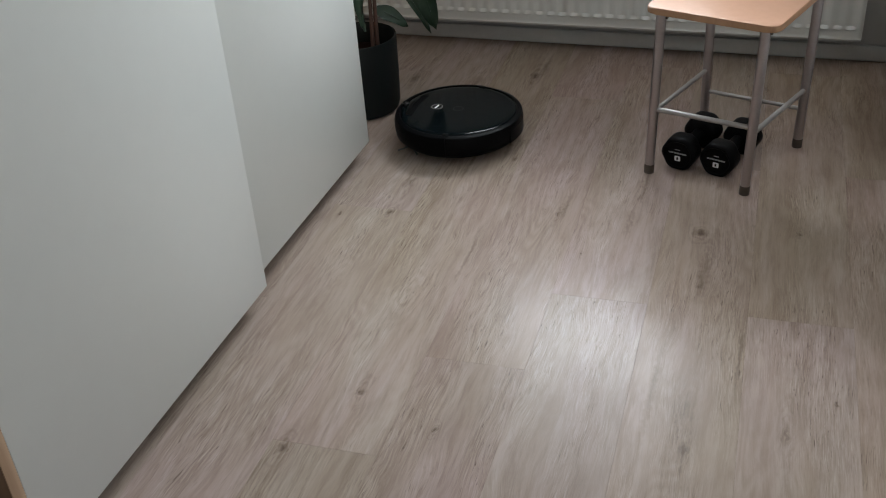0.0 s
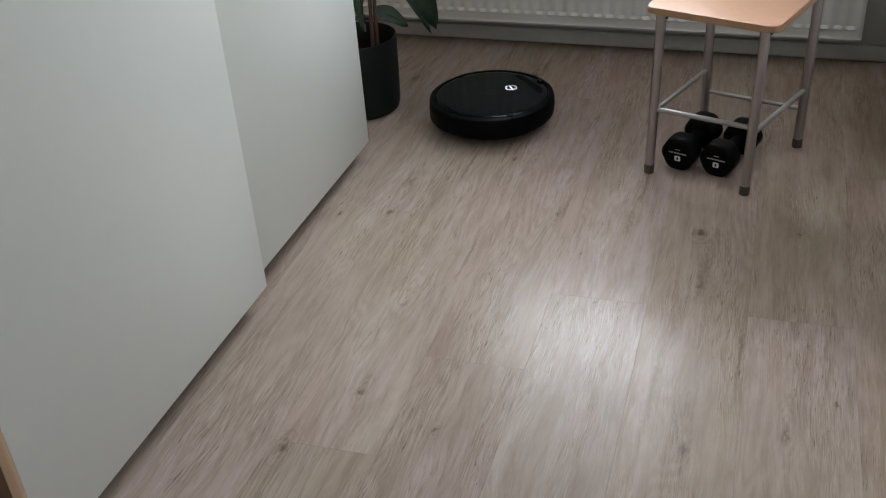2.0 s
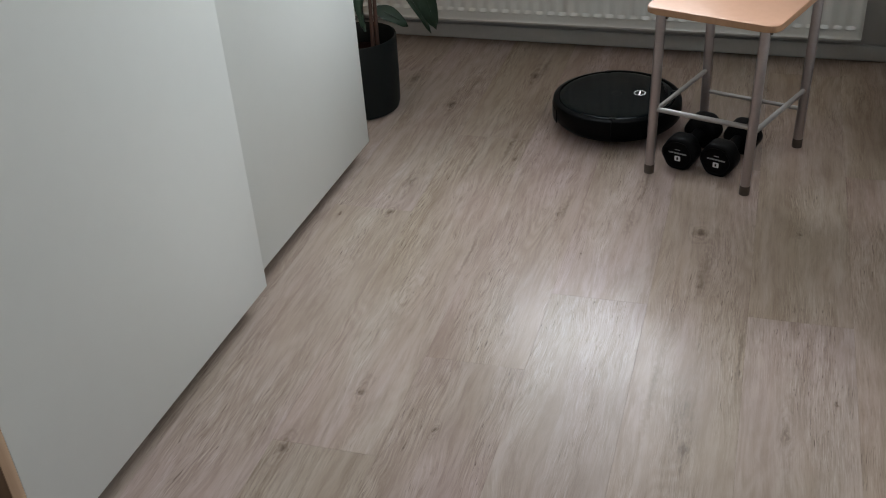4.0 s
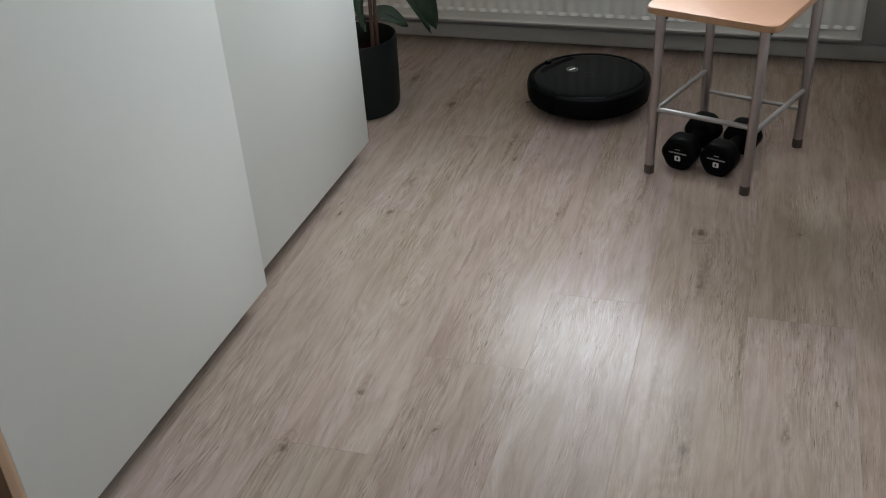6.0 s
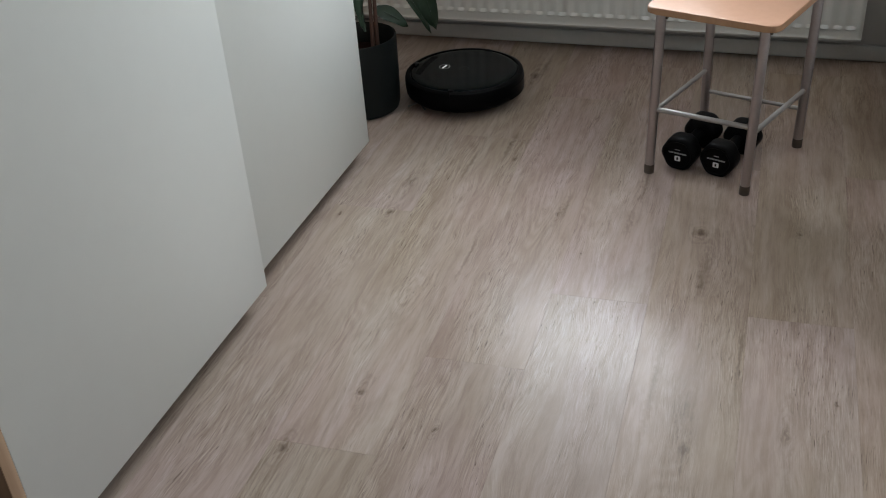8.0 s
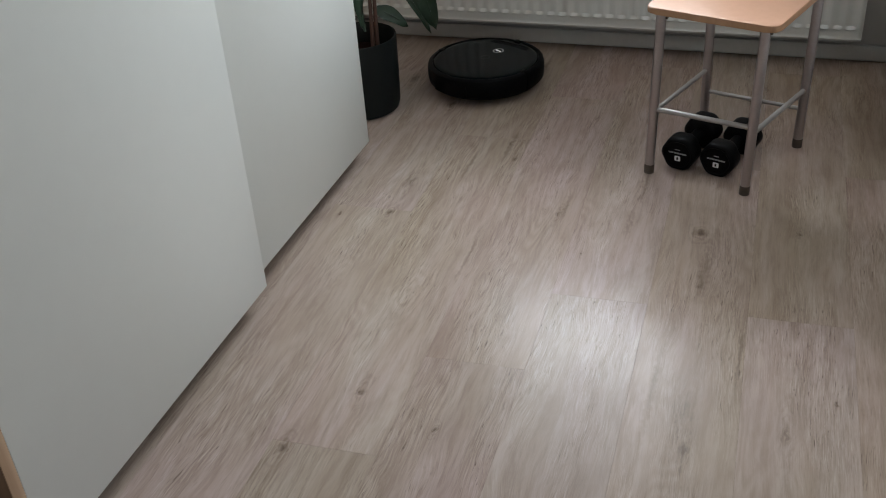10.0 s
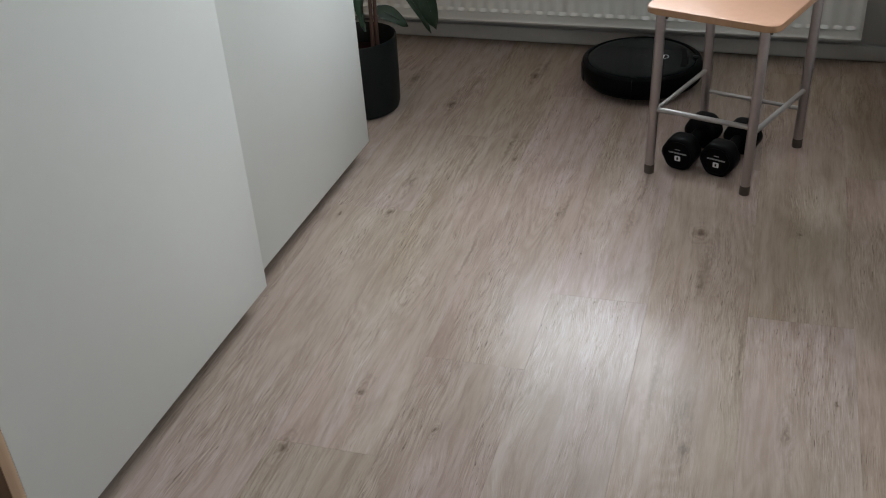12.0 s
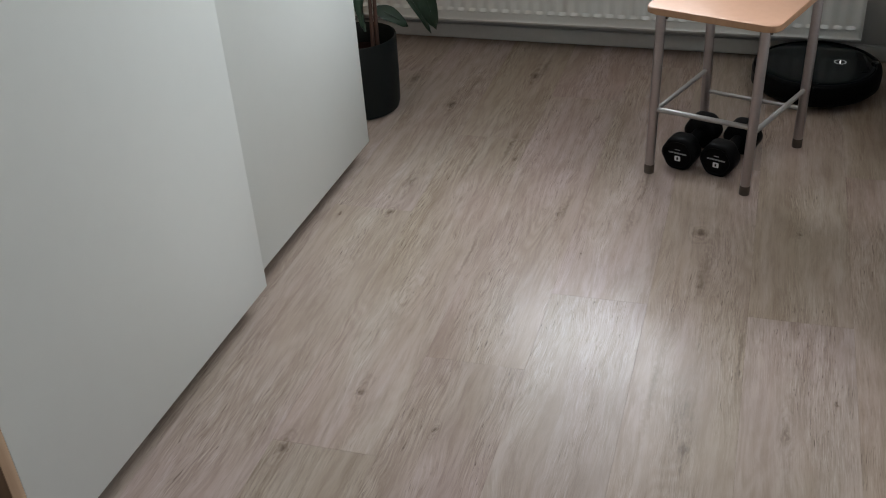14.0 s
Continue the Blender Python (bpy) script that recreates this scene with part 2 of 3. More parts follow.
# shading normal tilted so the shine leans to one side; no relief is modelled
LEAN = M_RING.node("ShaderNodeVectorTransform")
LEAN.vector_type, LEAN.convert_from, LEAN.convert_to = "NORMAL", "OBJECT", "WORLD"
LEAN.inputs[0].default_value = (-0.135, -0.334, 0.93)
M_RING.put(M_RING.bsdf.inputs["Normal"], LEAN.outputs[0])
M_RING = M_RING.mat
M_BRISTLE = plain("grey_bristle", (0.10, 0.10, 0.095), 0.7)
M_WHITE = plain("white_print", (0.80, 0.80, 0.80), 0.4, vary=0.02)
M_PRINT = plain("grey_print", (0.36, 0.36, 0.36), 0.5, vary=0.05)
M_POT = plain("dark_grey_green_pot", (0.0055, 0.0085, 0.0085), 0.55, spec=0.25, vary=0.12, scale=12, bump=0.15)
M_SOIL = plain("potting_soil", (0.011, 0.0040, 0.0028), 0.95, spec=0.05, vary=0.5, scale=20, bump=0.9)
M_STEM = plain("reddish_bark", (0.085, 0.045, 0.033), 0.7, vary=0.25, scale=30, bump=0.4)
M_LEAF = leaf_green("dark_leaf", (0.050, 0.088, 0.055), (0.028, 0.055, 0.034))
M_FRAME = plain("window_paint", (0.78, 0.78, 0.77), 0.4, vary=0.02)
M_GLOW = Nodes("lit_ring", 0.4)
M_GLOW.base((0.85, 0.85, 0.85))
M_GLOW.bsdf.inputs["Emission Color"].default_value = (1, 1, 1, 1)
M_GLOW.bsdf.inputs["Emission Strength"].default_value = 0.8
M_GLOW = M_GLOW.mat
M_GLASS = Nodes("clear_glass", 0.02)
M_GLASS.bsdf.inputs["Transmission Weight"].default_value = 1.0
M_GLASS = M_GLASS.mat


# ---- mesh tools ----
def mesh_of(name, bm, material, smooth=True):
    bmesh.ops.recalc_face_normals(bm, faces=bm.faces)
    me = bpy.data.meshes.new(name)
    bm.to_mesh(me)
    bm.free()
    for m in (material if isinstance(material, (list, tuple)) else [material]):
        me.materials.append(m)
    if smooth:
        me.polygons.foreach_set("use_smooth", [True] * len(me.polygons))
        me.set_sharp_from_angle(angle=radians(38))
    return me


def part(name, bm, material, parent, label="", smooth=True):
    """One mesh object under a thing or under a part."""
    ob = new(name, mesh_of(name, bm, material, smooth))
    ob.parent = parent
    return tagged(ob, label)


def thing(name, m, label, category, group="", kind=""):
    ob = new(name)
    ob.empty_display_size = 0.1
    ob.matrix_world = m
    return tagged(ob, label, category, group, kind)


def setting(name, bm, material, label, category, smooth=False):
    return tagged(new(name, mesh_of(name, bm, material, smooth)), label, category, kind="structure")


def box(x0, x1, y0, y1, z0, z1, bevel=0.0, bm=None, segments=2):
    own = bmesh.new()
    bmesh.ops.create_cube(own, size=1.0)
    for q in own.verts:
        q.co = (x0 + (q.co.x + 0.5) * (x1 - x0), y0 + (q.co.y + 0.5) * (y1 - y0), z0 + (q.co.z + 0.5) * (z1 - z0))
    if bevel:
        bmesh.ops.bevel(own, geom=list(own.edges), offset=bevel, segments=segments, affect="EDGES", profile=0.5)
    return join(bm, own)


def join(bm, own):
    if bm is None:
        return own
    me = bpy.data.meshes.new("joined")
    own.to_mesh(me)
    own.free()
    bm.from_mesh(me)
    bpy.data.meshes.remove(me)
    return bm


def lathe(profile, n=64, a0=0.0, a1=2 * math.pi, bm=None):
    """Turns a profile of (radius, z) about the z axis."""
    own = bmesh.new()
    full = abs(a1 - a0 - 2 * math.pi) < 1e-6
    rings = []
    for i in range(n if full else n + 1):
        a = a0 + (a1 - a0) * i / n
        rings.append([own.verts.new((r * math.cos(a), r * math.sin(a), z)) for r, z in profile])
    for i in range(n):
        r0, r1 = rings[i], rings[(i + 1) % len(rings)]
        for j in range(len(profile) - 1):
            own.faces.new((r0[j], r1[j], r1[j + 1], r0[j + 1]))
    if not full:
        own.faces.new(rings[0]), own.faces.new(rings[-1])
    bmesh.ops.remove_doubles(own, verts=own.verts, dist=1e-6)
    return join(bm, own)


def tube(points, radius, n=14, bm=None, radius_end=None):
    """A round bar along points, with closed ends."""
    own = bmesh.new()
    pts = [Vector(p) for p in points]
    rings = []
    for i, p in enumerate(pts):
        d = (pts[min(i + 1, len(pts) - 1)] - pts[max(i - 1, 0)]).normalized()
        side = d.cross(Vector((0.31, 0.52, 0.79)) if abs(d.z) < 0.9 else Vector((1, 0, 0))).normalized()
        up = d.cross(side)
        r = radius if radius_end is None else radius + (radius_end - radius) * i / (len(pts) - 1)
        rings.append([own.verts.new(p + r * (math.cos(t) * side + math.sin(t) * up)) for t in [2 * math.pi * k / n for k in range(n)]])
    for a, b in zip(rings, rings[1:]):
        for k in range(n):
            own.faces.new((a[k], a[(k + 1) % n], b[(k + 1) % n], b[k]))
    own.faces.new(rings[0]), own.faces.new(rings[-1])
    return join(bm, own)


def slab(outline, z0, z1, bevel=0.0, bm=None):
    """An outline of (x, y) given thickness."""
    own = bmesh.new()
    low = [own.verts.new((x, y, z0)) for x, y in outline]
    high = [own.verts.new((x, y, z1)) for x, y in outline]
    own.faces.new(low), own.faces.new(high)
    k = len(outline)
    for i in range(k):
        own.faces.new((low[i], low[(i + 1) % k], high[(i + 1) % k], high[i]))
    if bevel:
        rim = [e for e in own.edges if abs(e.verts[0].co.z - e.verts[1].co.z) < 1e-9]
        bmesh.ops.bevel(own, geom=rim, offset=bevel, segments=2, affect="EDGES", profile=0.5)
    return join(bm, own)


def rounded(corners, r, n=6):
    """The outline of a polygon with round corners."""
    out = []
    for i, c in enumerate(corners):
        c, p, q = Vector(c), Vector(corners[i - 1]), Vector(corners[(i + 1) % len(corners)])
        a, b = c + (p - c).normalized() * r, c + (q - c).normalized() * r
        for k in range(n + 1):
            t = k / n
            out.append(tuple((1 - t) ** 2 * a + 2 * t * (1 - t) * c + t * t * b))
    return out


# ---- room ----
X0, X1, Y0, TOP = -1.66, 0.284, -2.60, 2.50


def room():
    bm = box(WIN_X1, X1 + 0.12, WALL_Y, WALL_Y + 0.20, 0, TOP)
    box(X0 - 0.12, WIN_X0, WALL_Y, WALL_Y + 0.20, 0, TOP, bm=bm)
    box(WIN_X0, WIN_X1, WALL_Y, WALL_Y + 0.20, 0, WIN_Z0, bm=bm)
    box(WIN_X0, WIN_X1, WALL_Y, WALL_Y + 0.20, WIN_Z1, TOP, bm=bm)
    setting("wall_north", bm, M_WALL, "plain off-white painted wall with the window opening", "wall")
    setting("wall_west", box(X0 - 0.12, X0, Y0, WALL_Y, 0, TOP), M_GREY, "unseen wall behind the wardrobe, greyed to cut bounced light", "wall")
    # the gap in this wall is added only for the fill lamp
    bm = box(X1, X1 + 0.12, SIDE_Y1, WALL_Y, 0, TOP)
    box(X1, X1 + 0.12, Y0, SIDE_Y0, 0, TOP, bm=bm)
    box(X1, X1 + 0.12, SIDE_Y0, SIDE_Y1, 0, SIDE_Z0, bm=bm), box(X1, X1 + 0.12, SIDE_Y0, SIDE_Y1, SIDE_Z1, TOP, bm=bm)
    setting("wall_east", bm, M_EAST, "off-white side wall, painted extra bright, with an added opening for the fill lamp", "wall")
    setting("wall_south", box(X0 - 0.12, X1 + 0.12, Y0 - 0.12, Y0, 0, TOP), M_GREY, "unseen wall, greyed to cut bounced light", "wall")
    setting("ceiling", box(X0 - 0.12, X1 + 0.12, Y0 - 0.12, WALL_Y + 0.2, TOP, TOP + 0.1), M_CEIL, "plain unseen ceiling, darkened to cut bounced light", "ceiling")
    skirting = [("skirting_north", X0, X1 - 0.014, WALL_Y - 0.015, WALL_Y), ("skirting_east", X1 - 0.014, X1, Y0, WALL_Y - 0.0)]
    for name, a, b, c, d in skirting:
        bm = box(a, b, c, d, 0.0075, 0.052, bevel=0.003)
        setting(name, bm, M_SKIRT, "low off-white painted skirting board along the wall", "skirting board", True)


def window():
    y = WALL_Y + 0.12
    w = thing("window_1", pose(0, 0, 0), "white-framed window above the radiator", "window", kind="structure")
    t = 0.05
    for a, b, c, d in ((WIN_X0, WIN_X0 + t, WIN_Z0, WIN_Z1), (WIN_X1 - t, WIN_X1, WIN_Z0, WIN_Z1),
                       (WIN_X0 + t, WIN_X1 - t, WIN_Z0, WIN_Z0 + t), (WIN_X0 + t, WIN_X1 - t, BAR_Z - 0.04, BAR_Z + 0.04), (WIN_X0 + t, WIN_X1 - t, WIN_Z1 - t, WIN_Z1)):
        part("window_frame", box(a, b, y - 0.03, y + 0.03, c, d, 0.004), M_FRAME, w)
    for low, high in PANES:
        pane = part("pane", box(WIN_X0 + t, WIN_X1 - t, y - 0.003, y + 0.003, low, high), M_GLASS, w, "clear glass pane", False)
        pane.visible_shadow = False
    # unseen sill, made deep and long to shade the floor by the wall
    part("shading_sill", box(-1.40, 0.13, WALL_Y - 0.28, WALL_Y - 0.002, 0.765, 0.79, 0.005), M_FRAME, w)


room()
window()


# ---- radiator ----
def radiator():
    r = thing("radiator", pose(-0.61, WALL_Y, 0.0), "white enamelled panel radiator with vertical flutes, hung on the wall", "radiator")
    half, z0, z1, front = 0.80, 0.091, 0.70, -0.095
    # fluted front panel: raised bands between pressed grooves that end short of the rim
    own = bmesh.new()
    pitch, count = 0.0358, 44
    xs = [-half, -half + 0.006, -half + 0.010]
    start = -half + 0.010
    kinds = [0.004, 0.0, 0.0]
    for i in range(count):
        c = start + pitch * (i + 0.5)
        if c + pitch * 0.5 > half - 0.010:
            break
        for off, depth in ((-0.0160, 0.0), (-0.0050, 1.0), (0.0050, 1.0), (0.0160, 0.0)):
            xs.append(c + off), kinds.append(depth)
    xs += [half - 0.010, half - 0.006, half]
    kinds += [0.0, 0.0, 0.004]
    zs = [(z0, 0.006, 0), (z0 + 0.005, 0.001, 0), (z0 + 0.008, 0.0, 0), (z0 + 0.011, 0.0022, 0), (z0 + 0.017, 0.0022, 0), (z0 + 0.029, 0.0, 0),
          (z0 + 0.033, 0.0, 0), (z0 + 0.038, -0.5, 1), (z0 + 0.046, 0.0, 1), (z1 - 0.050, 0.0, 1), (z1 - 0.036, 0.0, 0), (z1 - 0.006, 0.0, 0), (z1, 0.005, 0)]
    grid = [[own.verts.new((x, front + (back if back >= 0 else -0.0048 * (k == 1.0)) + (0.0055 * k if flute and back >= 0 and k == 1.0 else 0.0) + (k if k == 0.004 else 0.0), z)) for x, k in zip(xs, kinds)] for z, back, flute in zs]
    for a, b in zip(grid, grid[1:]):
        for i in range(len(xs) - 1):
            own.faces.new((a[i], a[i + 1], b[i + 1], b[i]))
    part("front_panel", own, M_RAD, r)
    part("panel_back", box(-half + 0.002, half - 0.002, front + 0.0105, front + 0.0118, z0 + 0.001, z1 - 0.001), M_RAD, r)
    part("rear_panel", box(-half, half, -0.045, -0.035, z0 + 0.01, z1, 0.003), M_RAD, r)
    for x in (-half, half - 0.004):
        part("side_cover", box(x, x + 0.004, front + 0.012, -0.036, z0 + 0.012, z1 - 0.001, 0.001), M_RAD, r)
    bm = box(-half, half, front + 0.004, -0.036, z1 + 0.001, z1 + 0.006, 0.001)
    part("top_grille", bm, M_RAD, r)
    for x in (-0.55, 0.55):
        part("wall_bracket", box(x - 0.02, x + 0.02, -0.034, 0.0, z0 + 0.05, z1 - 0.05, 0.002), M_RAD, r)
    bm = bmesh.new()
    for i in range(60):
        x = -half + 0.03 + i * (2 * half - 0.06) / 59
        box(x - 0.001, x + 0.001, front + 0.012, -0.047, z0 + 0.03, z1 - 0.03, bm=bm)
    part("convector_fins", bm, M_RAD, r)


radiator()


# ---- wardrobe ----
def wardrobe():
    w = thing("sliding_wardrobe", pose(-1.013, 1.55, 0.0), "white two-door sliding wardrobe with oak-coloured side panel", "wardrobe")
    top = 2.05
    zb = 0.04
    # doors: the one in front, then the one set back
    part("sliding_door", box(0.013, 0.035, 0.832 - 1.55, 1.579 - 1.55, zb, top - 0.04, 0.0015), M_DOOR, w, "flat white sliding door in front")
    part("sliding_door", box(-0.022, 0.0, 1.50 - 1.55, 2.253 - 1.55, zb, top - 0.04, 0.0015), M_DOOR, w, "flat white sliding door set back")
    # one board, its side face coloured darker than its front edge
    near = part("side_panel", box(-0.62, 0.034, 0.808 - 1.55, 0.830 - 1.55, 0, top, 0.001), M_BROWN, w, "brown wooden side panel")
    part("panel_edge", box(0.0342, 0.036, 0.808 - 1.55, 0.830 - 1.55, 0, top, 0.0004), M_OAK, near, "front edge of the side panel, paler than its side face")
    part("side_panel", box(-0.62, -0.045, 2.228 - 1.55, 2.250 - 1.55, 0, top, 0.001), M_OAK, w, "oak-coloured side panel")
    part("back_panel", box(-0.62, -0.612, 0.832 - 1.55, 2.226 - 1.55, 0.05, top - 0.03), M_OAK, w)
    part("plinth", box(-0.09, -0.07, 0.832 - 1.55, 2.226 - 1.55, 0.0, 0.055), M_SHADE, w, "recessed plinth, coloured dark for the shade under the doors")
    part("bottom_board", box(-0.61, -0.045, 0.832 - 1.55, 2.226 - 1.55, 0.056, 0.078), M_OAK, w)
    part("top_board", box(-0.61, -0.045, 0.832 - 1.55, 2.226 - 1.55, top - 0.025, top - 0.002), M_OAK, w)
    part("top_track", box(-0.043, 0.036, 0.832 - 1.55, 2.253 - 1.55, top - 0.038, top, 0.002), M_DOOR, w, "white top track")


wardrobe()


# ---- chair ----
def chair():
    cx, cy = -0.126, 2.407
    c = thing("school_chair", pose(cx, cy, 0), "small school chair with beech seat and grey steel tube frame", "chair")

    def at(x, y, z):
        return Vector((x - cx, y - cy, z))
    feet = {"a": (-0.294, 2.304), "b": (-0.062, 2.239), "c": (0.046, 2.509), "d": (-0.193, 2.580)}
    tops = {"a": (-0.282, 2.304, 0.420), "b": (-0.051, 2.240, 0.420), "c": (0.054, 2.512, 0.42), "d": (-0.194, 2.582, 0.42)}
    for k, (x, y) in feet.items():
        p, q = at(x, y, 0.004), at(*tops[k])
        pts = [p, q]
        if k in "cd":
            lean = Vector((0.012, 0.036, 0.0))
            pts += [q + Vector((0, 0, 0.04)) + lean * 0.1, q + Vector((0, 0, 0.16)) + lean * 0.6, q + Vector((0, 0, 0.41)) + lean * 1.9]
        leg = part("leg", tube(pts, 0.0117, 18), M_STEEL, c)
        d = (q - p).normalized()
        own = tube([p - d * 0.004, p + d * 0.003, p + d * 0.017, p + d * 0.019], 0.0124, 18)
        part("rubber_foot", own, M_CAP, leg, "worn brown rubber foot cap")

    def between(k, m, z, r, inset=0.0):
        def spot(i):
            f, t = feet[i], tops[i]
            s = z / t[2]
            return at(f[0] + (t[0] - f[0]) * s, f[1] + (t[1] - f[1]) * s, z)
        part("stretcher", tube([spot(k), spot(m)], r, 12), M_ROD, c, "thin bright steel rod")
    between("a", "b", 0.170, 0.0062), between("a", "d", 0.162, 0.0055), between("b", "c", 0.155, 0.0062), between("d", "c", 0.103, 0.0052)
    for k in "ab":
        x, y, z = tops[k]
        own = tube([at(x + 0.010, y - 0.002, z - 0.022), at(x + 0.0145, y - 0.003, z - 0.022)], 0.0045, 10)
        part("bolt", own, M_CAP, c, "dark bolt head")
    # frame under the seat
    part("seat_frame", tube([at(-0.283, 2.304, 0.409), at(-0.194, 2.582, 0.409)], 0.010), M_STEEL, c)
    part("seat_frame", tube([at(-0.052, 2.240, 0.409), at(0.054, 2.512, 0.409)], 0.010), M_STEEL, c)
    # seat: laminate on a thin plywood edge
    corners = [(-0.318 - cx, 2.262 - cy), (-0.026 - cx, 2.168 - cy), (0.063 - cx, 2.440 - cy), (-0.226 - cx, 2.534 - cy)]
    ring = rounded(corners, 0.030, 7)
    part("seat", slab(ring, 0.4205, 0.4345, 0.0025), M_BEECH_EDGE, c, "pale beech plywood seat with rounded corners")
    part("seat_top", slab(rounded([(x * 0.986 + 0.0, y) for x, y in corners], 0.029, 7), 0.4346, 0.4358, 0.0004), M_BEECH, c, "smooth peach-coloured laminate")
    # backrest between the rear uprights
    b0, b1 = at(-0.194, 2.582, 0.60), at(0.054, 2.512, 0.60)
    ex = (b1 - b0).normalized()
    ey = Vector((-ex.y, ex.x, 0))
    mid = (b0 + b1) * 0.5 + Vector((0.012, 0.036, 0)) * 1.2
    own = bmesh.new()
    cols, rows_ = 15, 7
    grid = []
    for j in range(rows_):
        line = []
        for i in range(cols):
            s, u = i / (cols - 1) * 2 - 1, j / (rows_ - 1)
            line.append(own.verts.new(mid + ex * (s * 0.165) - ey * 0.016 + ey * (0.02 * (1 - s * s)) + Vector((0.002, 0.012, 0)) * u + Vector((0, 0, 0.22 * u))))
        grid.append(line)
    for a, b in zip(grid, grid[1:]):
        for i in range(cols - 1):
            own.faces.new((a[i], a[i + 1], b[i + 1], b[i]))
    bmesh.ops.solidify(own, geom=own.faces[:], thickness=0.009)
    part("backrest", own, M_BEECH, c)


chair()


# ---- dumbbells ----
def dumbbell():
    d = thing("dumbbell", pose(0, 0, 0), "small black rubber hex dumbbell with white print, on the floor", "dumbbell", "dumbbells under the chair")
    ap = 0.0422
    hexa = [(ap / math.cos(math.pi / 6) * math.cos(math.pi / 3 * k), ap / math.cos(math.pi / 6) * math.sin(math.pi / 3 * k)) for k in range(6)]
    ring = rounded(hexa, 0.016, 5)
    for side in (-1, 1):
        own = bmesh.new()
        # the head's rings along the handle's axis, y
        prof = [(0.036, 0.70), (0.040, 0.86), (0.047, 0.97), (0.052, 1.0), (0.083, 1.0), (0.088, 0.965), (0.0915, 0.88), (0.0925, 0.80), (0.0905, 0.76), (0.0903, 0.3)]
        rings = [[own.verts.new((x * s, side * y, z * s + ap)) for x, z in ring] for y, s in prof]
        for a, b in zip(rings, rings[1:]):
            for i in range(len(ring)):
                own.faces.new((a[i], a[(i + 1) % len(ring)], b[(i + 1) % len(ring)], b[i]))
        own.faces.new(rings[0]), own.faces.new(rings[-1])
        head = part("weight_head", own, M_RUBBER, d)
        y = side * 0.0904
        lo, hi = (y - 0.0006, y + 0.0002) if side < 0 else (y - 0.0002, y + 0.0006)
        # line of print as short bars, and the pale square below it
        for i, (x, w) in enumerate(((-0.0205, 0.0050), (-0.0140, 0.0056), (-0.0070, 0.0060), (0.0005, 0.0062), (0.0078, 0.0050), (0.0142, 0.0052), (0.0202, 0.0050))):
            part("print_bar", box(x - w / 2, x + w / 2, lo, hi, ap + 0.0018, ap + 0.0055), M_PRINT, head, smooth=False)
        part("print_bar", box(-0.007, 0.006, lo, hi, ap + 0.0118, ap + 0.0136), M_PRINT, head, smooth=False)
        sq = slab(rounded([(-0.0075, -0.0065), (0.0075, -0.0065), (0.0075, 0.0065), (-0.0075, 0.0065)], 0.003, 4), lo, hi)
        for q in sq.verts:
            q.co = (q.co.x, q.co.z, q.co.y + ap - 0.0105)
        part("print_square", sq, M_WHITE, head, "white square mark", False)
        part("print_mark", box(-0.0022, 0.0022, lo - 0.0003, hi + 0.0003, ap - 0.0140, ap - 0.0070), M_RUBBER, head, smooth=False)
    own = lathe([(0.0, -0.04), (0.016, -0.04), (0.0150, -0.02), (0.0165, 0.0), (0.0150, 0.02), (0.016, 0.04), (0.0, 0.04)], 24)
    for q in own.verts:
        q.co = (q.co.x, q.co.z, q.co.y + ap)
    part("handle", own, M_RUBBER, d)
    return d


first = dumbbell()
first.matrix_world = pose(-0.203, 2.412, 0.0, rz=-17)
copy_thing(first, pose(-0.107, 2.394, 0.0, rz=-19))


